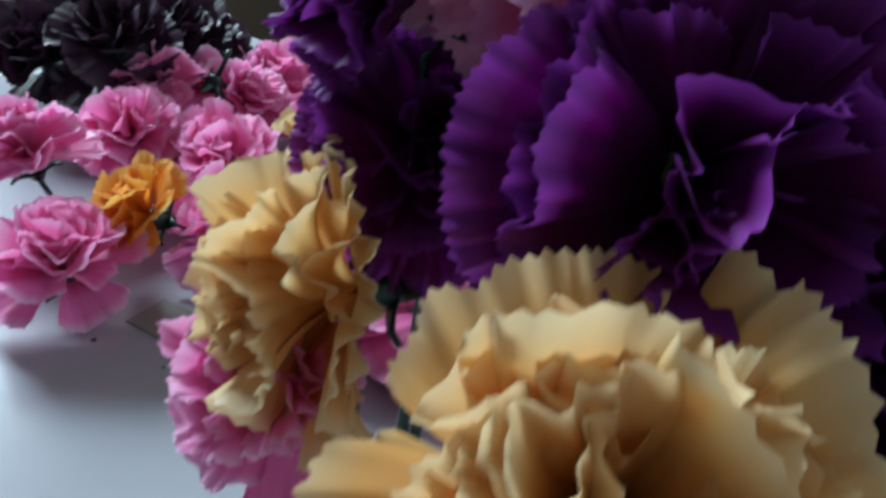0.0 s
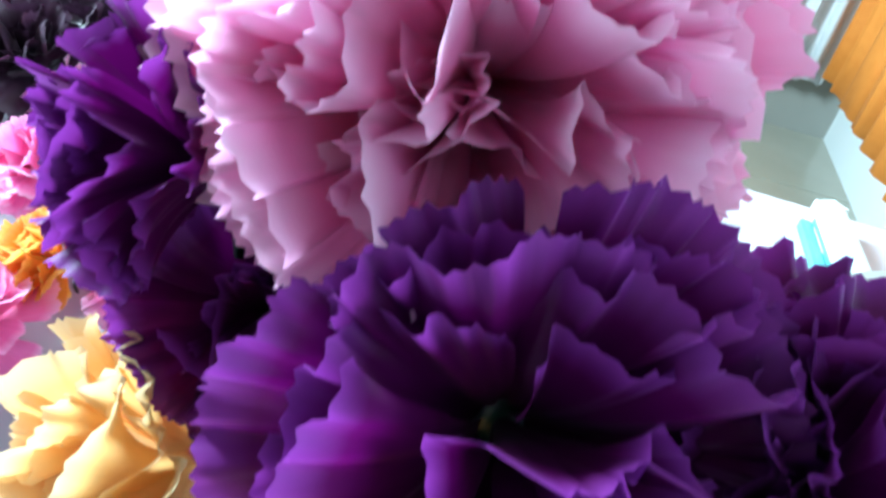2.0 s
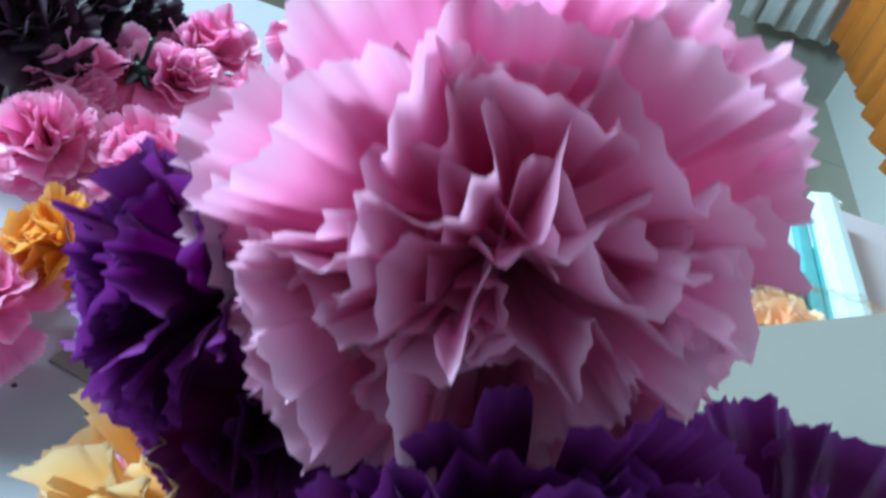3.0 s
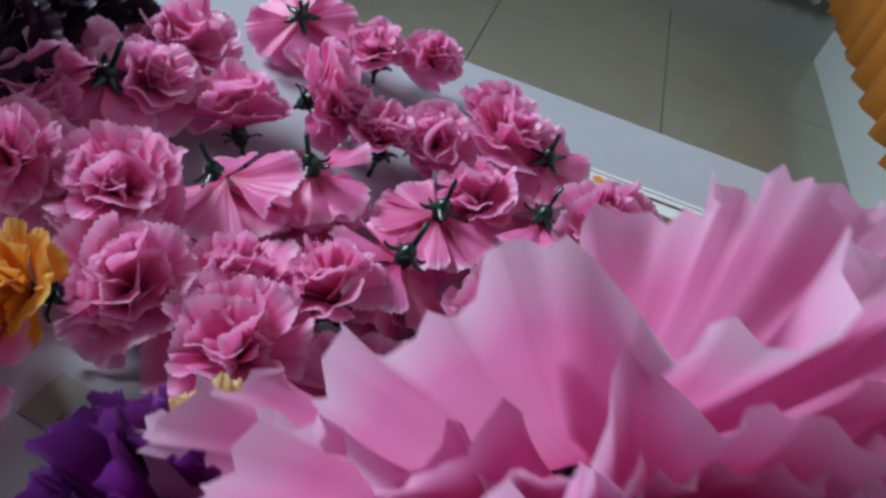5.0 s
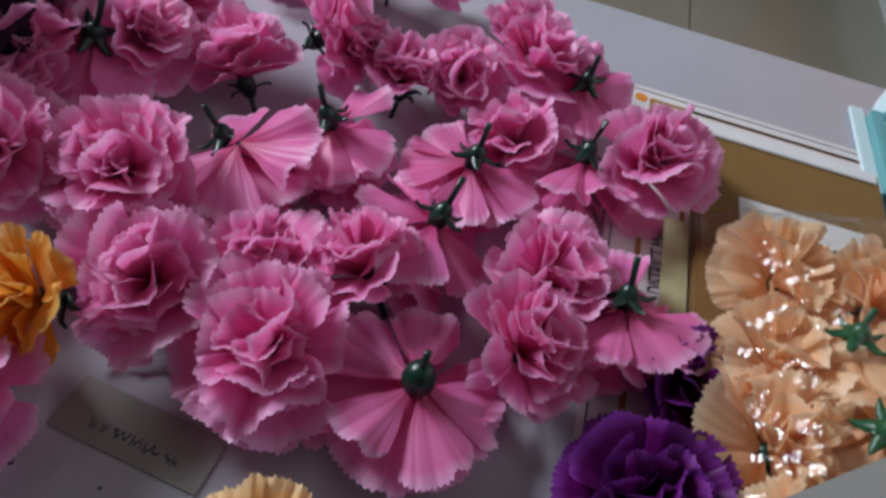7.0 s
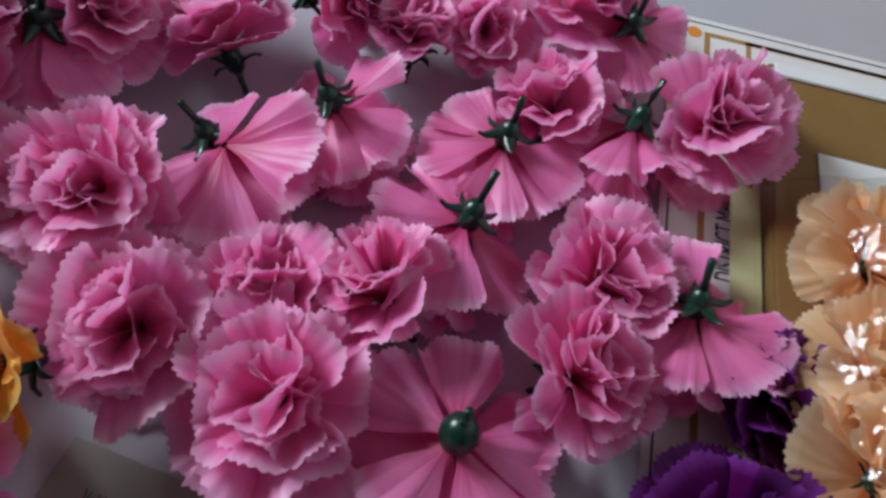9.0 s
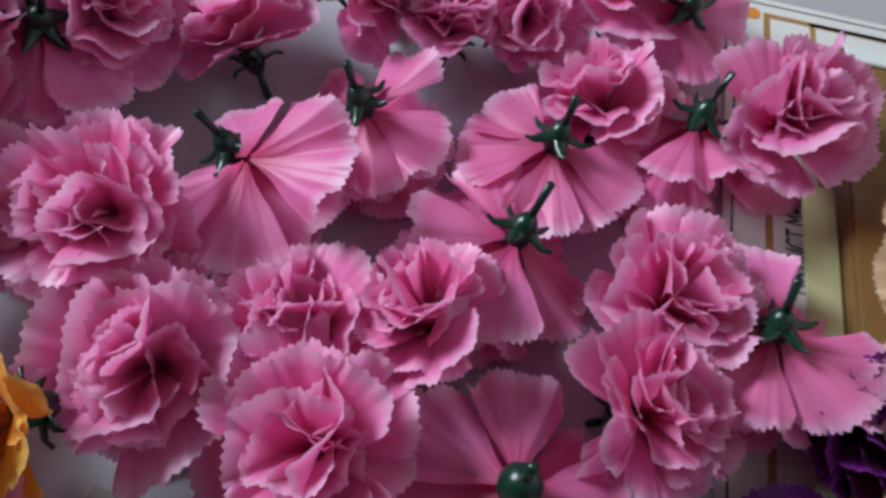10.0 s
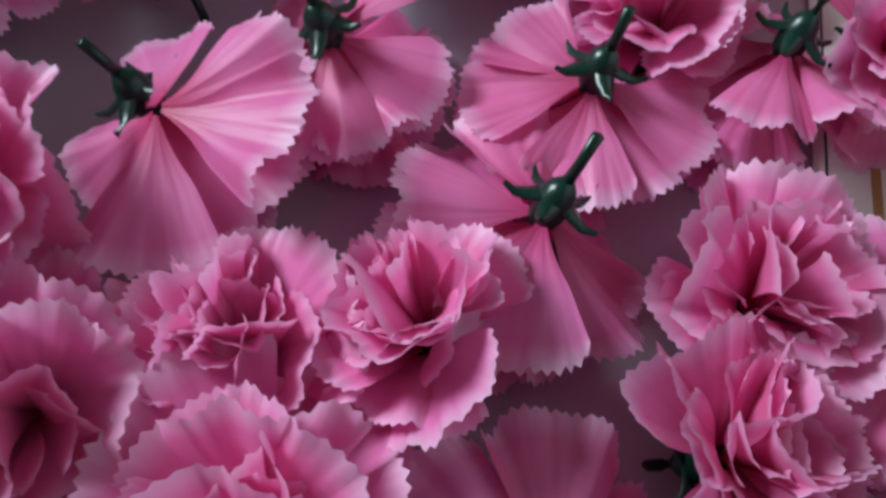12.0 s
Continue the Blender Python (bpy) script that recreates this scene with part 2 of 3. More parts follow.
    uvl = me.uv_layers.new(name="UVMap")
    for lp in me.loops:
        uvl.data[lp.index].uv = uvs[lp.vertex_index]
    me.materials.append(mat)
    for p in me.polygons:
        p.use_smooth = True
    return me


# rings of a bloom, outer to inner: petals, half angle, rise, curl at the rim, ruffle, cup, length, height of the root
RINGS = ((5, 0.66, 0.10, -0.35, 0.07, 0.05, 1.00, 0.00),
         (5, 0.68, 0.36, -0.40, 0.11, 0.20, 0.96, 0.03),
         (5, 0.70, 0.64, -0.45, 0.15, 0.45, 0.92, 0.06),
         (5, 0.72, 0.92, -0.50, 0.18, 0.70, 0.86, 0.08),
         (4, 0.74, 1.20, -0.30, 0.20, 1.00, 0.78, 0.10))
# rings of a bloom that lies on its face: an open umbrella of broad petals, and the fuller layers under it
UMBRELLA = ((5, 0.58, 0.08, 0.25, 0.11, 0.06, 1.00, 0.00),
            (5, 0.66, 0.32, -0.10, 0.12, 0.20, 1.02, 0.10),
            (5, 0.70, 0.62, -0.30, 0.16, 0.40, 0.98, 0.20),
            (5, 0.70, 0.95, -0.30, 0.18, 0.50, 0.80, 0.20))
BANK = {}


def petals_for(mat, frilled, table):
    key = (mat.name, frilled, table is UMBRELLA)
    gain, frill, tooth_len, teeth, rows, busy = (1.25, 0.045, 0.036, FINE_TEETH, FINE_ROWS, 1.6) if frilled else (1.2, 0.014, 0.050, TEETH, ROWS_V, 1.0)
    if key not in BANK:
        rng = random.Random(len(BANK) * 7 + 3)
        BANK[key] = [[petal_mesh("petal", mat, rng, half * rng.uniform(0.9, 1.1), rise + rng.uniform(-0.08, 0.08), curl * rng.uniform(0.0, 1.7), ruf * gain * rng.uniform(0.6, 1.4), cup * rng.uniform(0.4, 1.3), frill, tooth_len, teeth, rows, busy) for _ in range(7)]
                     for n, half, rise, curl, ruf, cup, ln, up in table]
    return BANK[key]


def calyx_bm():
    bm = bmesh.new()
    tube(bm, [(0, 0, 0.003), (0, 0, 0.0), (0, 0, -0.004), (0, 0, -0.008), (0, 0, -0.0105)], [0.0035, 0.0045, 0.0050, 0.0038, 0.0018], 10)
    return bm


def sepal_bm():
    bm = bmesh.new()
    pts = ((0.0030, 0.0026, -0.0055), (0.0065, 0.0025, -0.0034), (0.0100, 0.0015, -0.0022), (0.0132, 0.0002, -0.0030))
    top = [(bm.verts.new((x, -w, z)), bm.verts.new((x, 0, z - 0.0008)), bm.verts.new((x, w, z))) for x, w, z in pts]
    low = [(bm.verts.new((x, -w, z + 0.0006)), bm.verts.new((x, 0, z + 0.0004)), bm.verts.new((x, w, z + 0.0006))) for x, w, z in pts]
    for a, b, c, d in zip(top, top[1:], low, low[1:]):
        for k in (0, 1):
            bm.faces.new((a[k], a[k + 1], b[k + 1], b[k]))
            bm.faces.new((c[k + 1], c[k], d[k], d[k + 1]))
        bm.faces.new((a[0], b[0], d[0], c[0]))
        bm.faces.new((b[2], a[2], c[2], d[2]))
    return bm


CALYX, SEPAL = {}, {}
COLOUR = {PINK.name: "pink", PALEPINK.name: "pale pink", YELLOW.name: "pale yellow", ORANGE.name: "orange yellow", PURPLE.name: "deep purple", DARK.name: "dark purple", PEACH.name: "peach"}


def carnation(mat, at, front, r, state, group, spin=0.0, flat=0.0, stem=0.020, rings=(0, 1, 2, 3, 4), to=None, green=None, wild=24.0, ball=False, seed=None, table=RINGS, slip=(0, 0, 0)):
    """One cloth carnation. at: the top of its calyx; front: the way the bloom opens; r: its radius; flat: folds the outer petals forward (+) or back (-);
    to: a place where a long stem ends; slip: how far the outermost layer has slid off the calyx."""
    rng = random.Random(int(spin * 131) + int(r * 1e5) + int(abs(at[0]) * 20) if seed is None else seed)
    green = green or GREEN
    q = Vector(front).to_track_quat("Z", "Y").to_matrix().to_4x4()
    base = Matrix.Translation(at) @ q @ pose(0, 0, 0, 0, 0, spin)
    head = holder("carnation", base, f"{COLOUR[mat.name]} cloth carnation {state}", "flower", group)
    bank = petals_for(mat, to is not None, table)
    for lap, k in enumerate(rings):
        n, half, rise, curl, ruf, cup, ln, up = table[k]
        for i in range(n):
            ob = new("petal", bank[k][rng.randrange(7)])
            ob.parent = head
            off = base.to_3x3().inverted() @ Vector(slip) if k == 0 else Vector((0, 0, 0))
            s = r * ln * rng.uniform(0.90, 1.10)
            ob.matrix_basis = Matrix.Translation(off) @ pose(0, 0, up * r, 0, 0, 360 * i / n + lap * 37 + rng.uniform(-13, 13)) @ pose(0, 0, 0, rng.uniform(-wild, wild), -flat + rng.uniform(-wild, wild) * 0.8, 0) @ Matrix.Diagonal((s, s, s, 1))
    if green.name not in CALYX:
        CALYX[green.name] = mesh_of("calyx", calyx_bm(), green, True)
        SEPAL[green.name] = mesh_of("sepal", sepal_bm(), green, True)
    cal = new("calyx", CALYX[green.name])
    cal.parent = head
    if ball:
        cal.scale = (1.35, 1.35, 1.1)
    for i in range(0 if ball else 5):
        sp = new("sepal", SEPAL[green.name])
        sp.parent = cal
        sp.matrix_basis = pose(0, 0, 0, 0, 0, 72 * i + rng.uniform(-8, 8)) @ pose(0, 0, 0, 0, rng.uniform(-6, 12), 0)
    if to is not None:
        end = base.inverted() @ Vector(to)
        p1 = Vector((0, 0, -0.014))
        pts = [Vector((0, 0, -0.009)).lerp(p1, t / 3) for t in (0, 1, 2)] + [p1.lerp(end, t / 6) for t in range(7)]
        part("stem", tube(bmesh.new(), pts, [0.0016] * len(pts), 8), green, head, "", True)
    elif stem:
        lean = rng.uniform(-0.12, 0.12)
        pts = [(0, 0, -0.009), (lean * 0.004, 0, -0.009 - stem * 0.4), (lean * stem, lean * 0.5 * stem, -0.009 - stem)]
        part("stem", tube(bmesh.new(), pts, [0.0016, 0.0014, 0.0015], 8), green, head, "", True)
    return head


# ---- room ----


def wall_box(name, label, mat, u0, v0, z0, u1, v1, z1):
    ob = part(name, boxed(u0, v0, z0, u1, v1, z1), mat, at=room_pose(0, 0, 0))
    return tagged(ob, label, "wall", kind="structure")


wall_box("wall_north", "grey beige painted wall behind the table", WALL, WEST - 0.15, NORTH, FLOOR, EAST + 0.15, NORTH + 0.15, CEIL)
wall_box("wall_east", "white painted wall beside the curtain", WHITEWALL, EAST, SOUTH, FLOOR, EAST + 0.15, NORTH, CEIL)
# The unseen south and west walls and ceiling are dark to limit fill light.
wall_box("wall_south", "unseen wall, darkened to cut bounce light", LOWBOUNCE, WEST - 0.15, SOUTH - 0.15, FLOOR, EAST + 0.15, SOUTH, CEIL)
bmw = bmesh.new()
box(bmw, WEST - 0.15, SOUTH, FLOOR, WEST, W0, CEIL)
box(bmw, WEST - 0.15, W1, FLOOR, WEST, NORTH, CEIL)
box(bmw, WEST - 0.15, W0, FLOOR, WEST, W1, WZ0)
box(bmw, WEST - 0.15, W0, WZ1, WEST, W1, CEIL)
tagged(part("wall_west", bmw, LOWBOUNCE, at=room_pose(0, 0, 0)), "unseen wall with a window opening, darkened to cut bounce light", "wall", kind="structure")
tagged(part("ceiling", boxed(WEST - 0.15, SOUTH - 0.15, CEIL, EAST + 0.15, NORTH + 0.15, CEIL + 0.1), LOWBOUNCE, at=room_pose(0, 0, 0)), "unseen brown ceiling, darkened to cut bounce light", "ceiling", kind="structure")

floor = tagged(part("floor", boxed(WEST - 0.15, SOUTH - 0.15, FLOOR - 0.1, EAST + 0.15, NORTH + 0.15, FLOOR - 0.004), GROUT, at=room_pose(0, 0, 0)), "glossy beige tiled floor", "floor", kind="structure")
TILE_ME = mesh_of("tile", boxed(0.002, 0.002, -0.004, 0.598, 0.598, 0.0, bevel=0.0015), TILE)
for i in range(4):
    for j in range(7):
        t = new("tile", TILE_ME)
        t.parent = floor
        t.matrix_basis = pose(WEST + 0.6 * i - 0.02, SOUTH + 0.6 * j - 0.1, FLOOR)


def curtain(name, mat, label, v0, v1, z0, z1, folds, depth, u):
    bm = bmesh.new()
    n = folds * 10
    rows = 10
    grid = []
    for j in range(rows + 1):
        z = z0 + (z1 - z0) * j / rows
        line = []
        for i in range(n + 1):
            s = i / n
            a = 2 * PI * folds * s
            d = depth * (math.sin(a) + 0.3 * math.sin(2.1 * a + 1)) * (1 - 0.25 * j / rows)
            line.append(bm.verts.new((u + d, v0 + (v1 - v0) * s + 0.3 * depth * math.cos(a * 1.3), z - 0.012 * math.sin(a) * (j == 0))))
        grid.append(line)
    for a, b in zip(grid, grid[1:]):
        for i in range(n):
            bm.faces.new((a[i], a[i + 1], b[i + 1], b[i]))
    th = holder(name, room_pose(0, 0, 0), label, "curtain")
    cl = part("cloth", bm, mat, th, "", True)
    so = cl.modifiers.new("thick", "SOLIDIFY")
    so.thickness = 0.003
    part("hem", tube(bmesh.new(), [(u, v0, z1 + 0.02), (u, v1, z1 + 0.02)], [0.012, 0.012], 10), STEEL, th, "grey curtain rod", True)
    return th


curtain("curtain", ORANGECLOTH, "orange cloth curtain hanging in deep folds", 1.45, 2.88, -0.48, 1.7, 9, 0.04, EAST - 0.10)
grey = curtain("curtain", GREYCLOTH, "pale grey cloth curtain hanging in deep folds", -0.84, -0.50, -0.50, 1.7, 4, 0.025, 2.86)
grey.matrix_basis = room_pose(0, 0, 0, 90)

# ---- table ----
table = holder("table", room_pose(0, 0, 0), "white laminate table strewn with cloth flowers", "table")
part("tabletop", boxed(-1.0, -0.45, -0.028, 0.62, 0.60, 0.0, bevel=0.003), TABLE, table)
for lu in (-0.95, 0.57):
    for lv in (-0.40, 0.55):
        part("leg", boxed(lu - 0.025, lv - 0.025, FLOOR, lu + 0.025, lv + 0.025, -0.028, bevel=0.003), STEEL, table)

# ---- papers and boxes on the table ----
cert = holder("certificate", room_pose(0, 0, 0.0008), "printed white certificate with a brown double border", "paper")
CU, CV = 0.049, 0.514
part("sheet", boxed(CU, CV - 0.30, 0, CU + 0.21, CV, 0.0005), CERT, cert)
for off, w, mat in ((0.0035, 0.0008, INK), (0.0175, 0.0030, GOLD), (0.0400, 0.0026, GOLD)):
    bmb = bmesh.new()
    inset = min(off, 0.010)
    box(bmb, CU + off, CV - 0.297, 0.0005, CU + off + w, CV - inset, 0.0007)
    box(bmb, CU + off + w, CV - inset - w, 0.0005, CU + 0.21 - inset, CV - inset, 0.0007)
    part("border", bmb, mat, cert)
part("emblem", tube(bmesh.new(), [(CU + 0.012, CV - 0.012, 0.0005), (CU + 0.012, CV - 0.012, 0.0008)], [0.004, 0.004], 16), ORANGECLOTH, cert, "small orange emblem")


def lettering(name, words, size, mat, parent, m, label=""):
    cu = bpy.data.curves.new(name, "FONT")
    cu.body, cu.size, cu.extrude = words, size, 0.00008
    tmp = bpy.data.objects.new(name, cu)
    scene.collection.objects.link(tmp)
    me = bpy.data.meshes.new_from_object(tmp.evaluated_get(bpy.context.evaluated_depsgraph_get()))
    bpy.data.objects.remove(tmp)
    me.materials.clear()
    me.materials.append(mat)
    ob = new(name, me)
    ob.parent, ob.matrix_basis = parent, m
    if label:
        tagged(ob, label)
    return ob


lettering("lettering", "DISTRICT MENT", 0.0070, INK, cert, pose(CU + 0.0355, 0.350, 0.0007, 0, 0, 90) @ Matrix.Diagonal((1, 2.1, 1, 1)), "dark printed heading")

cardbox = holder("cardboard_box", room_pose(0.094, 0.290, 0.0015), "flat brown cardboard box with a white label", "box")
part("body", boxed(0, 0, 0, 0.108, 0.188, 0.012, bevel=0.0015), KRAFT, cardbox)
part("flap", boxed(0.003, 0.178, 0.0122, 0.105, 0.187, 0.0136, bevel=0.0005), PAPER, cardbox, "cream taped edge")
lab = part("label", boxed(0.022, 0.095, 0.0122, 0.098, 0.133, 0.0128), PAPER, cardbox, "white paper label with print")
for k, wd in enumerate((0.062, 0.05, 0.055)):
    part("print_bar", boxed(0.028, 0.112 - 0.006 * k, 0.0128, 0.028 + wd, 0.1140 - 0.006 * k, 0.0130), INK, lab)

tub = holder("long_carton", room_pose(0.221, 0.400, 0.001, 1), "long pale blue carton with a teal side", "carton")
bmt = bmesh.new()
prof = [(0.0, 0.0), (0.0, 0.016), (0.004, 0.021), (0.012, 0.024), (0.020, 0.021), (0.026, 0.012), (0.026, 0.0)]
ends = [[bmt.verts.new((px, y, pz)) for px, pz in prof] for y in (0.0, 0.166)]
for k in range(len(prof)):
    bmt.faces.new((ends[0][k], ends[0][(k + 1) % len(prof)], ends[1][(k + 1) % len(prof)], ends[1][k]))
bmt.faces.new(ends[0][::-1])
bmt.faces.new(ends[1])
part("body", bmt, PALEBLUE, tub)
part("side_print", boxed(-0.0006, 0.004, 0.002, 0.0, 0.150, 0.013), TEAL, tub, "teal printed side")
part("side_label", boxed(-0.0010, 0.105, 0.005, -0.0006, 0.140, 0.010), PAPER, tub, "small white label")
part("end_flap", boxed(0.001, 0.1665, 0.001, 0.025, 0.170, 0.019, bevel=0.0005), PAPER, tub, "white end flap")
part("wrapper", boxed(-0.009, 0.010, 0.0, -0.0012, 0.150, 0.010, bevel=0.001), TEAL, tub, "teal printed flap")
part("sheet_edge", boxed(-0.018, 0.015, 0.0, -0.0095, 0.158, 0.003), PALEBLUE, tub, "pale blue paper edge")

for x, y, w in ((-0.092, 0.220, 0.0012), (0.017, 0.231, 0.0006), (0.056, 0.400, 0.0022), (0.060, 0.403, 0.0016), (0.053, 0.397, 0.0012), (-0.060, 0.212, 0.0007)):
    p = Matrix.Rotation(radians(-ROOM), 3, "Z") @ Vector((x, y, 0.0))
    part("spot", tube(bmesh.new(), [(p.x, p.y, 0.0), (p.x, p.y, 0.0003)], [w, w * 0.9], 9), INK, table, "small dark spot")

slip = holder("paper_slip", pose(-0.0845, 0.2345, 0.0006, 0, 0, -23), "small grey card slip with handwriting", "card")
part("card", boxed(0, 0, 0, 0.062, 0.0225, 0.0006), SLIP, slip)
rng = random.Random(8)
x = 0.014
while x < 0.050:
    y, h, lean = 0.0075 + rng.uniform(-0.0008, 0.0008), rng.uniform(0.0010, 0.0022), rng.uniform(-0.0008, 0.0012)
    part("print_bar", tube(bmesh.new(), [(x - lean, y - h, 0.0007), (x + lean, y + h, 0.0007)], [0.00022, 0.00022], 5), INK, slip)
    if rng.random() < 0.5:
        part("print_bar", tube(bmesh.new(), [(x, y, 0.0007), (x + 0.0016, y + rng.uniform(-0.001, 0.001), 0.0007)], [0.0002, 0.0002], 5), INK, slip)
    x += rng.choice((0.0012, 0.0016, 0.0021, 0.0034))

carton = holder("white_carton", pose(0.100, 0.164, 0.0, 0, 0, 20), "plain white carton standing beside the flowers", "box")
part("body", boxed(0, -0.13, 0.0, 0.17, 0, 0.138, bevel=0.002), CARTON, carton)
part("lid", boxed(-0.001, -0.131, 0.1382, 0.171, 0.001, 0.1405, bevel=0.001), CARTON, carton)

# ---- flowers strewn on the table ----
ON = "lying on the white table"
FD = "lying face down with its green calyx up"
FU = "lying face up, ruffled and full"
G1 = "pink carnations on the table"


def face_down(at, front, r, spin=0.0, flat=0.0, stem=0.016, mat=PINK, rings=(0, 1, 2, 3), state=FD, **k):
    return carnation(mat, at, front, r * 1.06, state, G1, spin, flat, stem, rings, wild=10.0 if k.get("ball") else 16.0, table=UMBRELLA, **k)


def face_up(at, front, r, spin=0.0, flat=8.0, mat=PINK, state=FU, stem=0.012, group=G1, **k):
    return carnation(mat, at, front, r * 1.06, state, group, spin, flat, stem, **k)


face_down((0.006, 0.380, 0.030), (0.314, -0.125, -0.941), 0.031, 20, stem=0.012)
face_down((0.075, 0.364, 0.030), (-0.171, -0.171, -0.970), 0.032, 50, stem=0.014)
face_down((0.057, 0.325, 0.030), (-0.362, -0.310, -0.879), 0.035, 70, stem=0.015)
face_down((0.132, 0.375, 0.030), (-0.223, -0.223, -0.949), 0.035, 15, stem=0.014)
face_down((0.142, 0.437, 0.028), (-0.054, 0.217, -0.975), 0.03, 40, stem=0.014)
face_down((0.139, 0.290, 0.028), (0.053, -0.316, -0.947), 0.032, 5, stem=0.015)
face_down((0.048, 0.243, 0.034), (-0.052, -0.060, -0.99), 0.034, 35, stem=0.010, ball=True)
face_down((-0.003, 0.444, 0.032), (0.787, 0.121, 0.605), 0.03, 10, stem=0.013)
face_down((-0.103, 0.397, 0.050), (-0.466, 0.254, -0.847), 0.033, 60, stem=0.020)
face_down((-0.023, 0.530, 0.036), (0.051, 0.566, -0.823), 0.032, 30, stem=0.015)
face_down((-0.038, 0.359, 0.030), (0.42, -0.16, -0.89), 0.034, 30, stem=0.012, slip=(0.007, -0.012, 0.013))
face_up((-0.040, 0.419, 0.018), (-0.325, 0.379, 0.866), 0.032, 10, stem=0.018)
face_up((-0.126, 0.366, 0.024), (-0.309, -0.206, 0.928), 0.031, 80)
face_up((-0.055, 0.287, 0.018), (-0.105, -0.314, 0.943), 0.034, 40)
face_up((-0.010, 0.294, 0.017), (-0.458, 0.356, 0.814), 0.03, 22)
face_up((0.029, 0.294, 0.025), (-0.483, 0.451, 0.751), 0.028, 70, stem=0.010)
face_up((-0.006, 0.260, 0.019), (0.051, -0.254, 0.966), 0.035, 33)
face_up((0.107, 0.304, 0.012), (0.253, 0.101, 0.962), 0.033, 12)
face_up((0.168, 0.383, 0.017), (0.206, -0.309, 0.928), 0.036, 25)
face_up((0.073, 0.438, 0.019), (0.000, -0.486, 0.874), 0.027, 18)
face_up((0.116, 0.454, 0.016), (0.202, 0.202, 0.958), 0.032, 64)
face_up((0.012, 0.441, 0.021), (0.518, -0.207, 0.830), 0.025, 34)
face_up((0.041, 0.428, 0.020), (0.108, 0.216, 0.970), 0.024, 3)
face_up((0.103, 0.390, 0.013), (-0.424, 0.318, 0.848), 0.029, 48)
face_up((0.091, 0.268, 0.015), (0.527, -0.105, 0.843), 0.03, 77)
face_up((-0.072, 0.335, 0.028), (-0.199, -0.398, 0.896), 0.034, 19)
face_up((-0.090, 0.415, 0.034), (0.309, -0.206, 0.928), 0.027, 55)
face_up((-0.081, 0.466, 0.026), (0.000, -0.316, 0.949), 0.032, 27)
face_up((-0.128, 0.391, 0.037), (-0.406, 0.000, 0.914), 0.031, 38)
face_up((0.068, 0.534, 0.021), (0.302, -0.302, 0.905), 0.023, 66)
face_up((0.030, 0.526, 0.019), (-0.108, -0.216, 0.970), 0.025, 11)
face_up((0.112, 0.478, 0.017), (0.216, -0.108, 0.970), 0.029, 51)
face_up((-0.110, 0.237, 0.017), (-0.105, -0.314, 0.943), 0.031, 44)
face_up((-0.156, 0.297, 0.032), (-0.212, -0.212, 0.954), 0.03, 71)
face_up((-0.122, 0.335, 0.033), (-0.101, -0.404, 0.909), 0.03, 14)
face_up((-0.085, 0.267, 0.036), (-0.666, -0.555, 0.499), 0.024, 20, mat=ORANGE, state="leaning among the pink ones", group="orange yellow carnations")
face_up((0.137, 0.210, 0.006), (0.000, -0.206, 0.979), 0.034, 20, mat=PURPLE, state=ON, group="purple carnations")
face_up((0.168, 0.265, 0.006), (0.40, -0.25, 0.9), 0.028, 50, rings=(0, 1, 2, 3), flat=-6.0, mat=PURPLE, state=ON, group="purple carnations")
face_up((-0.227, 0.474, 0.036), (-0.105, -0.527, 0.843), 0.036, 0, mat=DARK, state="in a dark heap", group="dark purple carnations")
face_up((-0.187, 0.484, 0.041), (-0.105, -0.527, 0.843), 0.036, 30, mat=DARK, state="in a dark heap", group="dark purple carnations")
face_up((-0.192, 0.453, 0.066), (-0.105, -0.527, 0.843), 0.036, 60, mat=DARK, state="in a dark heap", group="dark purple carnations")
face_up((-0.154, 0.395, 0.056), (-0.105, -0.527, 0.843), 0.036, 90, mat=DARK, state="in a dark heap", group="dark purple carnations")
face_up((-0.142, 0.464, 0.046), (-0.105, -0.527, 0.843), 0.036, 120, mat=DARK, state="in a dark heap", group="dark purple carnations")
face_up((-0.142, 0.432, 0.056), (-0.105, -0.527, 0.843), 0.036, 150, mat=DARK, state="in a dark heap", group="dark purple carnations")
face_up((-0.134, 0.468, 0.036), (-0.105, -0.527, 0.843), 0.036, 40, mat=DARK, state="in a dark heap", group="dark purple carnations")
face_up((-0.147, 0.481, 0.036), (-0.105, -0.527, 0.843), 0.036, 20, mat=DARK, state="in a dark heap", group="dark purple carnations")
face_up((-0.203, 0.406, 0.036), (-0.105, -0.527, 0.843), 0.036, 77, mat=DARK, state="in a dark heap", group="dark purple carnations")
# ---- bag of peach flowers ----
G2 = "peach carnations in the bag"
IN = "inside the clear plastic bag"
for k in range(12):
    p = room(0.124 + 0.053 * (k % 3) + random.uniform(-0.006, 0.006), 0.222 + 0.046 * (k // 3) + random.uniform(-0.008, 0.008), 0.020)
    carnation(PEACH, p, (random.uniform(-0.5, 0.5), random.uniform(-0.5, 0.3), 0.9), 0.034, IN, G2, 24 * k, -8.0, 0.0)
carnation(PEACH, (0.224, 0.266, 0.048), (0.1, -0.2, -0.95), 0.030, IN, G2, 10, 10.0, 0.010, (0, 1), green=LEAFGREEN)
carnation(PEACH, (0.222, 0.228, 0.046), (0.3, 0.2, -0.95), 0.028, IN, G2, 40, 10.0, 0.010, (0, 1), green=LEAFGREEN)
bag = holder("plastic_bag", room_pose(0.180, 0.295, 0.002), "clear plastic bag filled with peach cloth flowers", "bag")
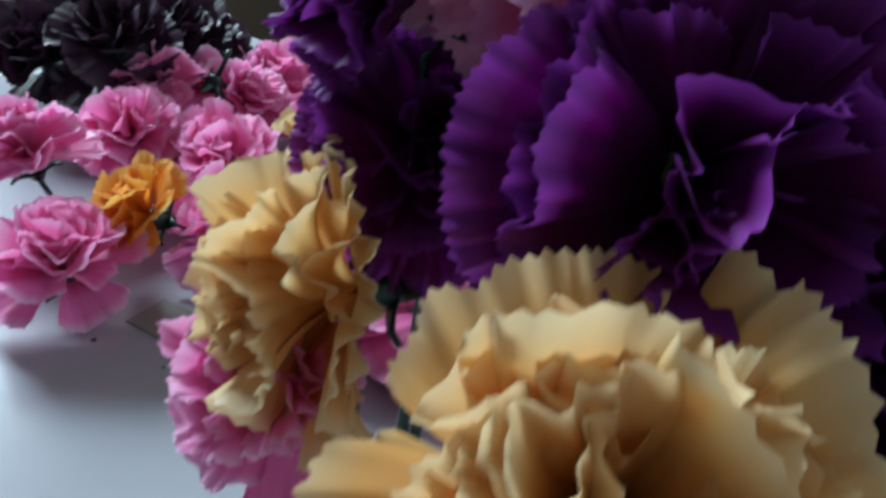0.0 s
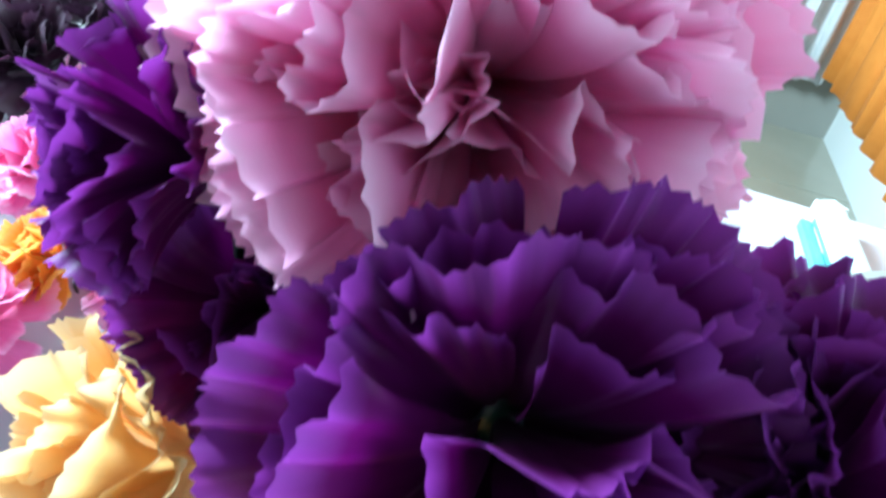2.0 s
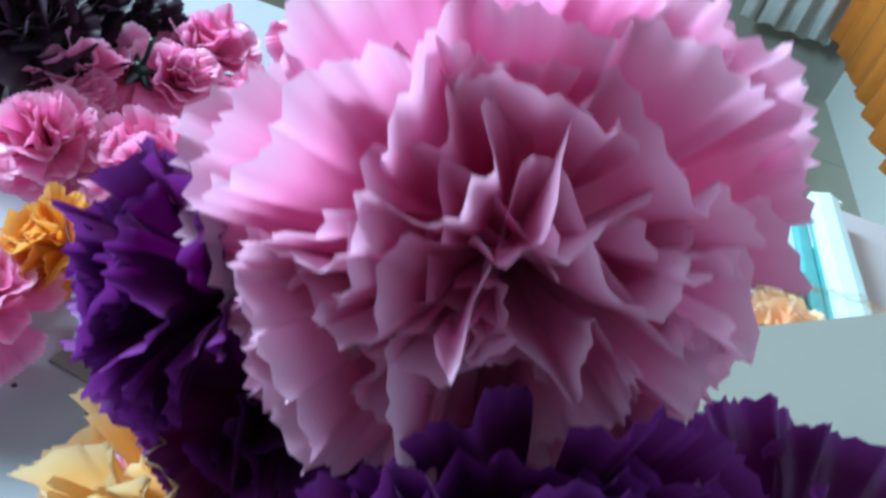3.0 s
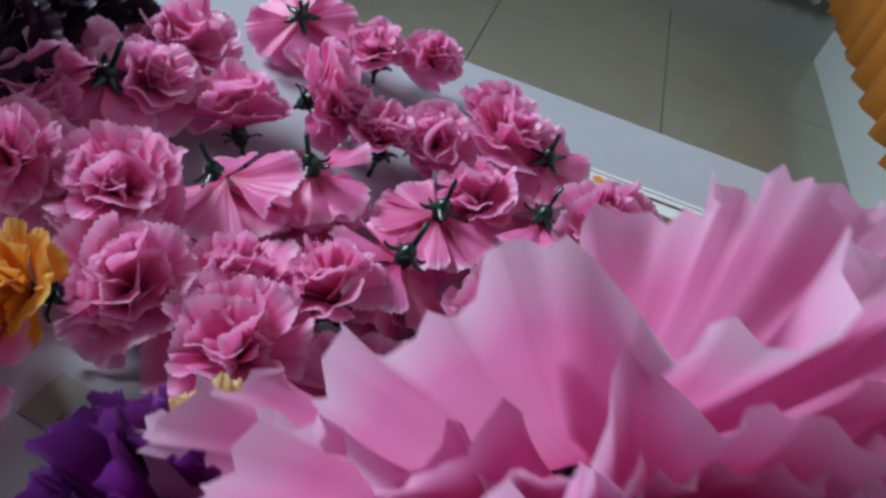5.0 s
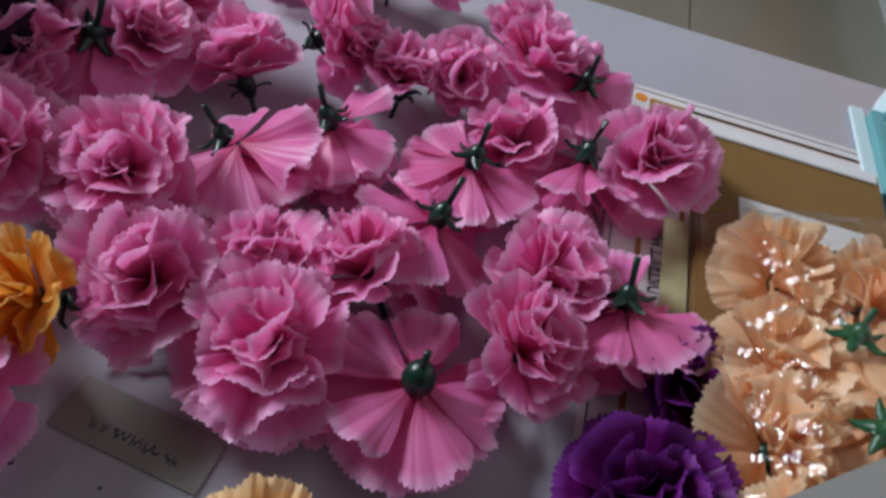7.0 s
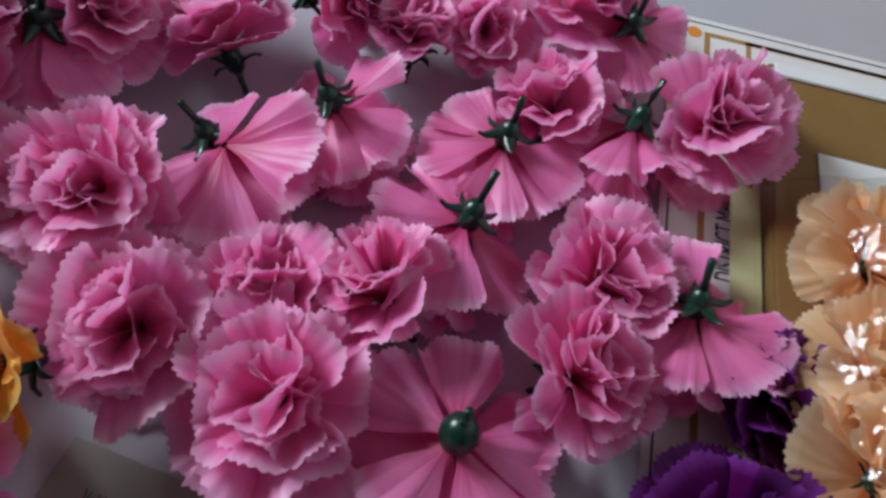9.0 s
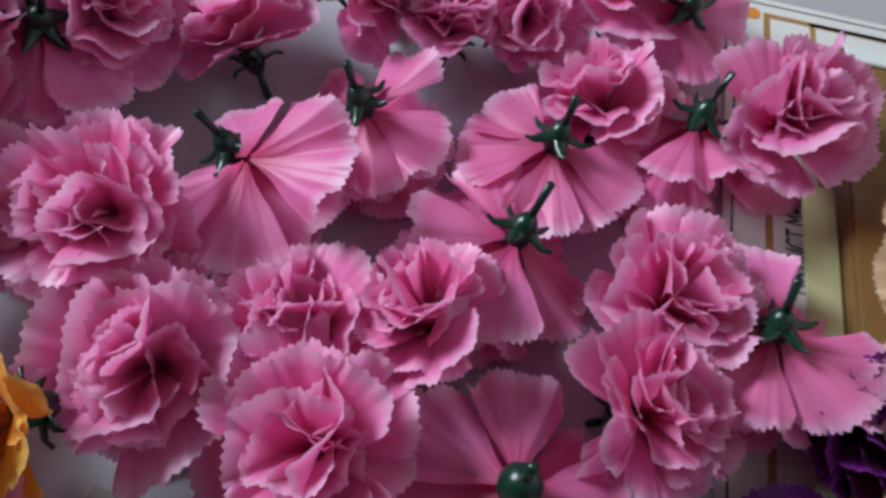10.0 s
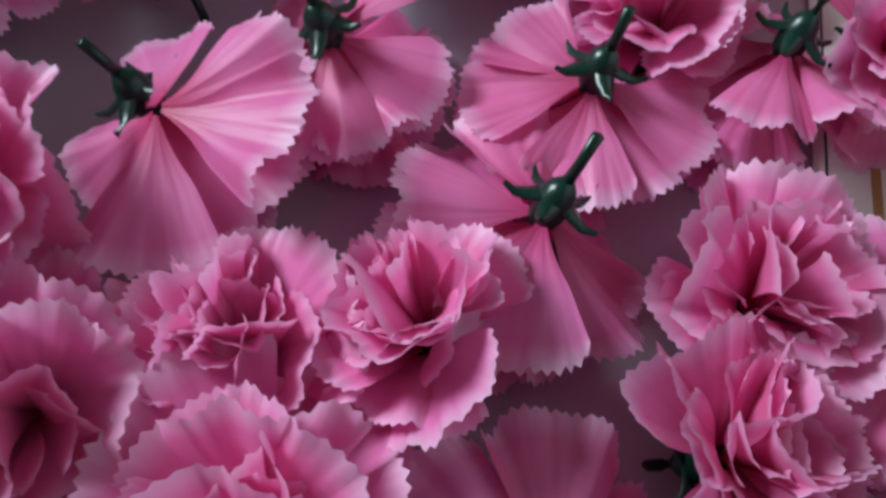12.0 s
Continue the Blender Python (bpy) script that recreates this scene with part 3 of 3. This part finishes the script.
bmf = bmesh.new()
NB = 120
sheet = []
for j in range(NB + 1):
    line = []
    for i in range(NB + 1):
        a, b = 2 * i / NB - 1, 2 * j / NB - 1
        e = max(0.0, (1 - abs(a) ** 3) * (1 - abs(b) ** 3))
        crumple = noise.noise(Vector((a * 3.0, b * 3.0, 3.0))) * 0.010 + noise.noise(Vector((a * 8.0, b * 8.0, 7.0))) * 0.006 + abs(noise.noise(Vector((a * 15.0, b * 11.0, 1.0)))) * 0.005 + abs(noise.noise(Vector((a * 30.0, b * 24.0, 5.0)))) * 0.0022
        line.append(bmf.verts.new((a * 0.092, b * 0.105, 0.074 * e ** 0.4 + crumple * e ** 0.5)))
    sheet.append(line)
for a, b in zip(sheet, sheet[1:]):
    for i in range(NB):
        bmf.faces.new((a[i], a[i + 1], b[i + 1], b[i]))
film = part("film", bmf, FILM, bag, "", True)
film.visible_shadow = False
part("header_strip", boxed(-0.101, -0.080, 0.004, -0.088, 0.104, 0.0052), HEADER, bag, "pale yellow paper strip of the bag")

# ---- bunch of flowers standing in front of the camera ----
G3 = "carnations of the standing bunch"
ST = "on a tall stem in a standing bunch"
FOOT = (0.045, 0.112)
for mat, at, front, r, spin, flat, foot, rings, seed, wild in (
        (PALEPINK, (0.0492, 0.1165, 0.2080), (0.1494, -0.96, -0.02), 0.0380, 7.8957, 1.0, (0.004, 0.006), (0, 0, 1, 1, 2, 2, 3, 3, 4), 12, 9),
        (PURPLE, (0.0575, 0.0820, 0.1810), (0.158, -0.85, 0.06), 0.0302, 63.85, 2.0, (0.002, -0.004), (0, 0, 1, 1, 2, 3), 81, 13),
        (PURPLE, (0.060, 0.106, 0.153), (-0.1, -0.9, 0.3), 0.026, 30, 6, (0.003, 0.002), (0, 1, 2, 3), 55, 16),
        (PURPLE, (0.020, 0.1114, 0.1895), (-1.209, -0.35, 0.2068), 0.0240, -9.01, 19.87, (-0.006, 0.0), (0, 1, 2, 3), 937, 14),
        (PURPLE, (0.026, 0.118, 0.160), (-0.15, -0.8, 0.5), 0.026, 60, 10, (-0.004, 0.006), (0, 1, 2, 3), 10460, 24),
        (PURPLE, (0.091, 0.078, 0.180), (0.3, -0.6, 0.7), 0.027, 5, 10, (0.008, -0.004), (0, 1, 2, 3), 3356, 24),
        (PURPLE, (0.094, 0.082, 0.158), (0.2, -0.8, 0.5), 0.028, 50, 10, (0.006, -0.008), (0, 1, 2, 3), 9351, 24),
        (YELLOW, (0.0187, 0.1050, 0.1350), (-0.92, -0.52, -0.04), 0.0325, 27.57, 10.9, (-0.008, -0.002), (0, 1, 2, 3, 4), 434, 14),
        (YELLOW, (0.0530, 0.0509, 0.1425), (-0.2077, -0.45, 0.5971), 0.0365, 65.16, 29.12, (0.0, -0.008), (0, 1, 2, 3), 260, 14),
        (PINK, (0.010, 0.104, 0.108), (-0.7, -0.45, 0.5), 0.027, 44, 10, (-0.010, 0.0), (0, 1, 2, 3, 4), 8464, 24),
        (YELLOW, (0.0058, 0.1442, 0.1338), (-0.0397, 0.3, 0.7546), 0.0213, 74.5489, 26.7512, (-0.004, 0.010), (0, 1), 771, 14)):
    carnation(mat, at, front, r, ST, G3, spin, flat, rings=rings, to=(FOOT[0] + foot[0], FOOT[1] + foot[1], 0.0), seed=seed, wild=wild)
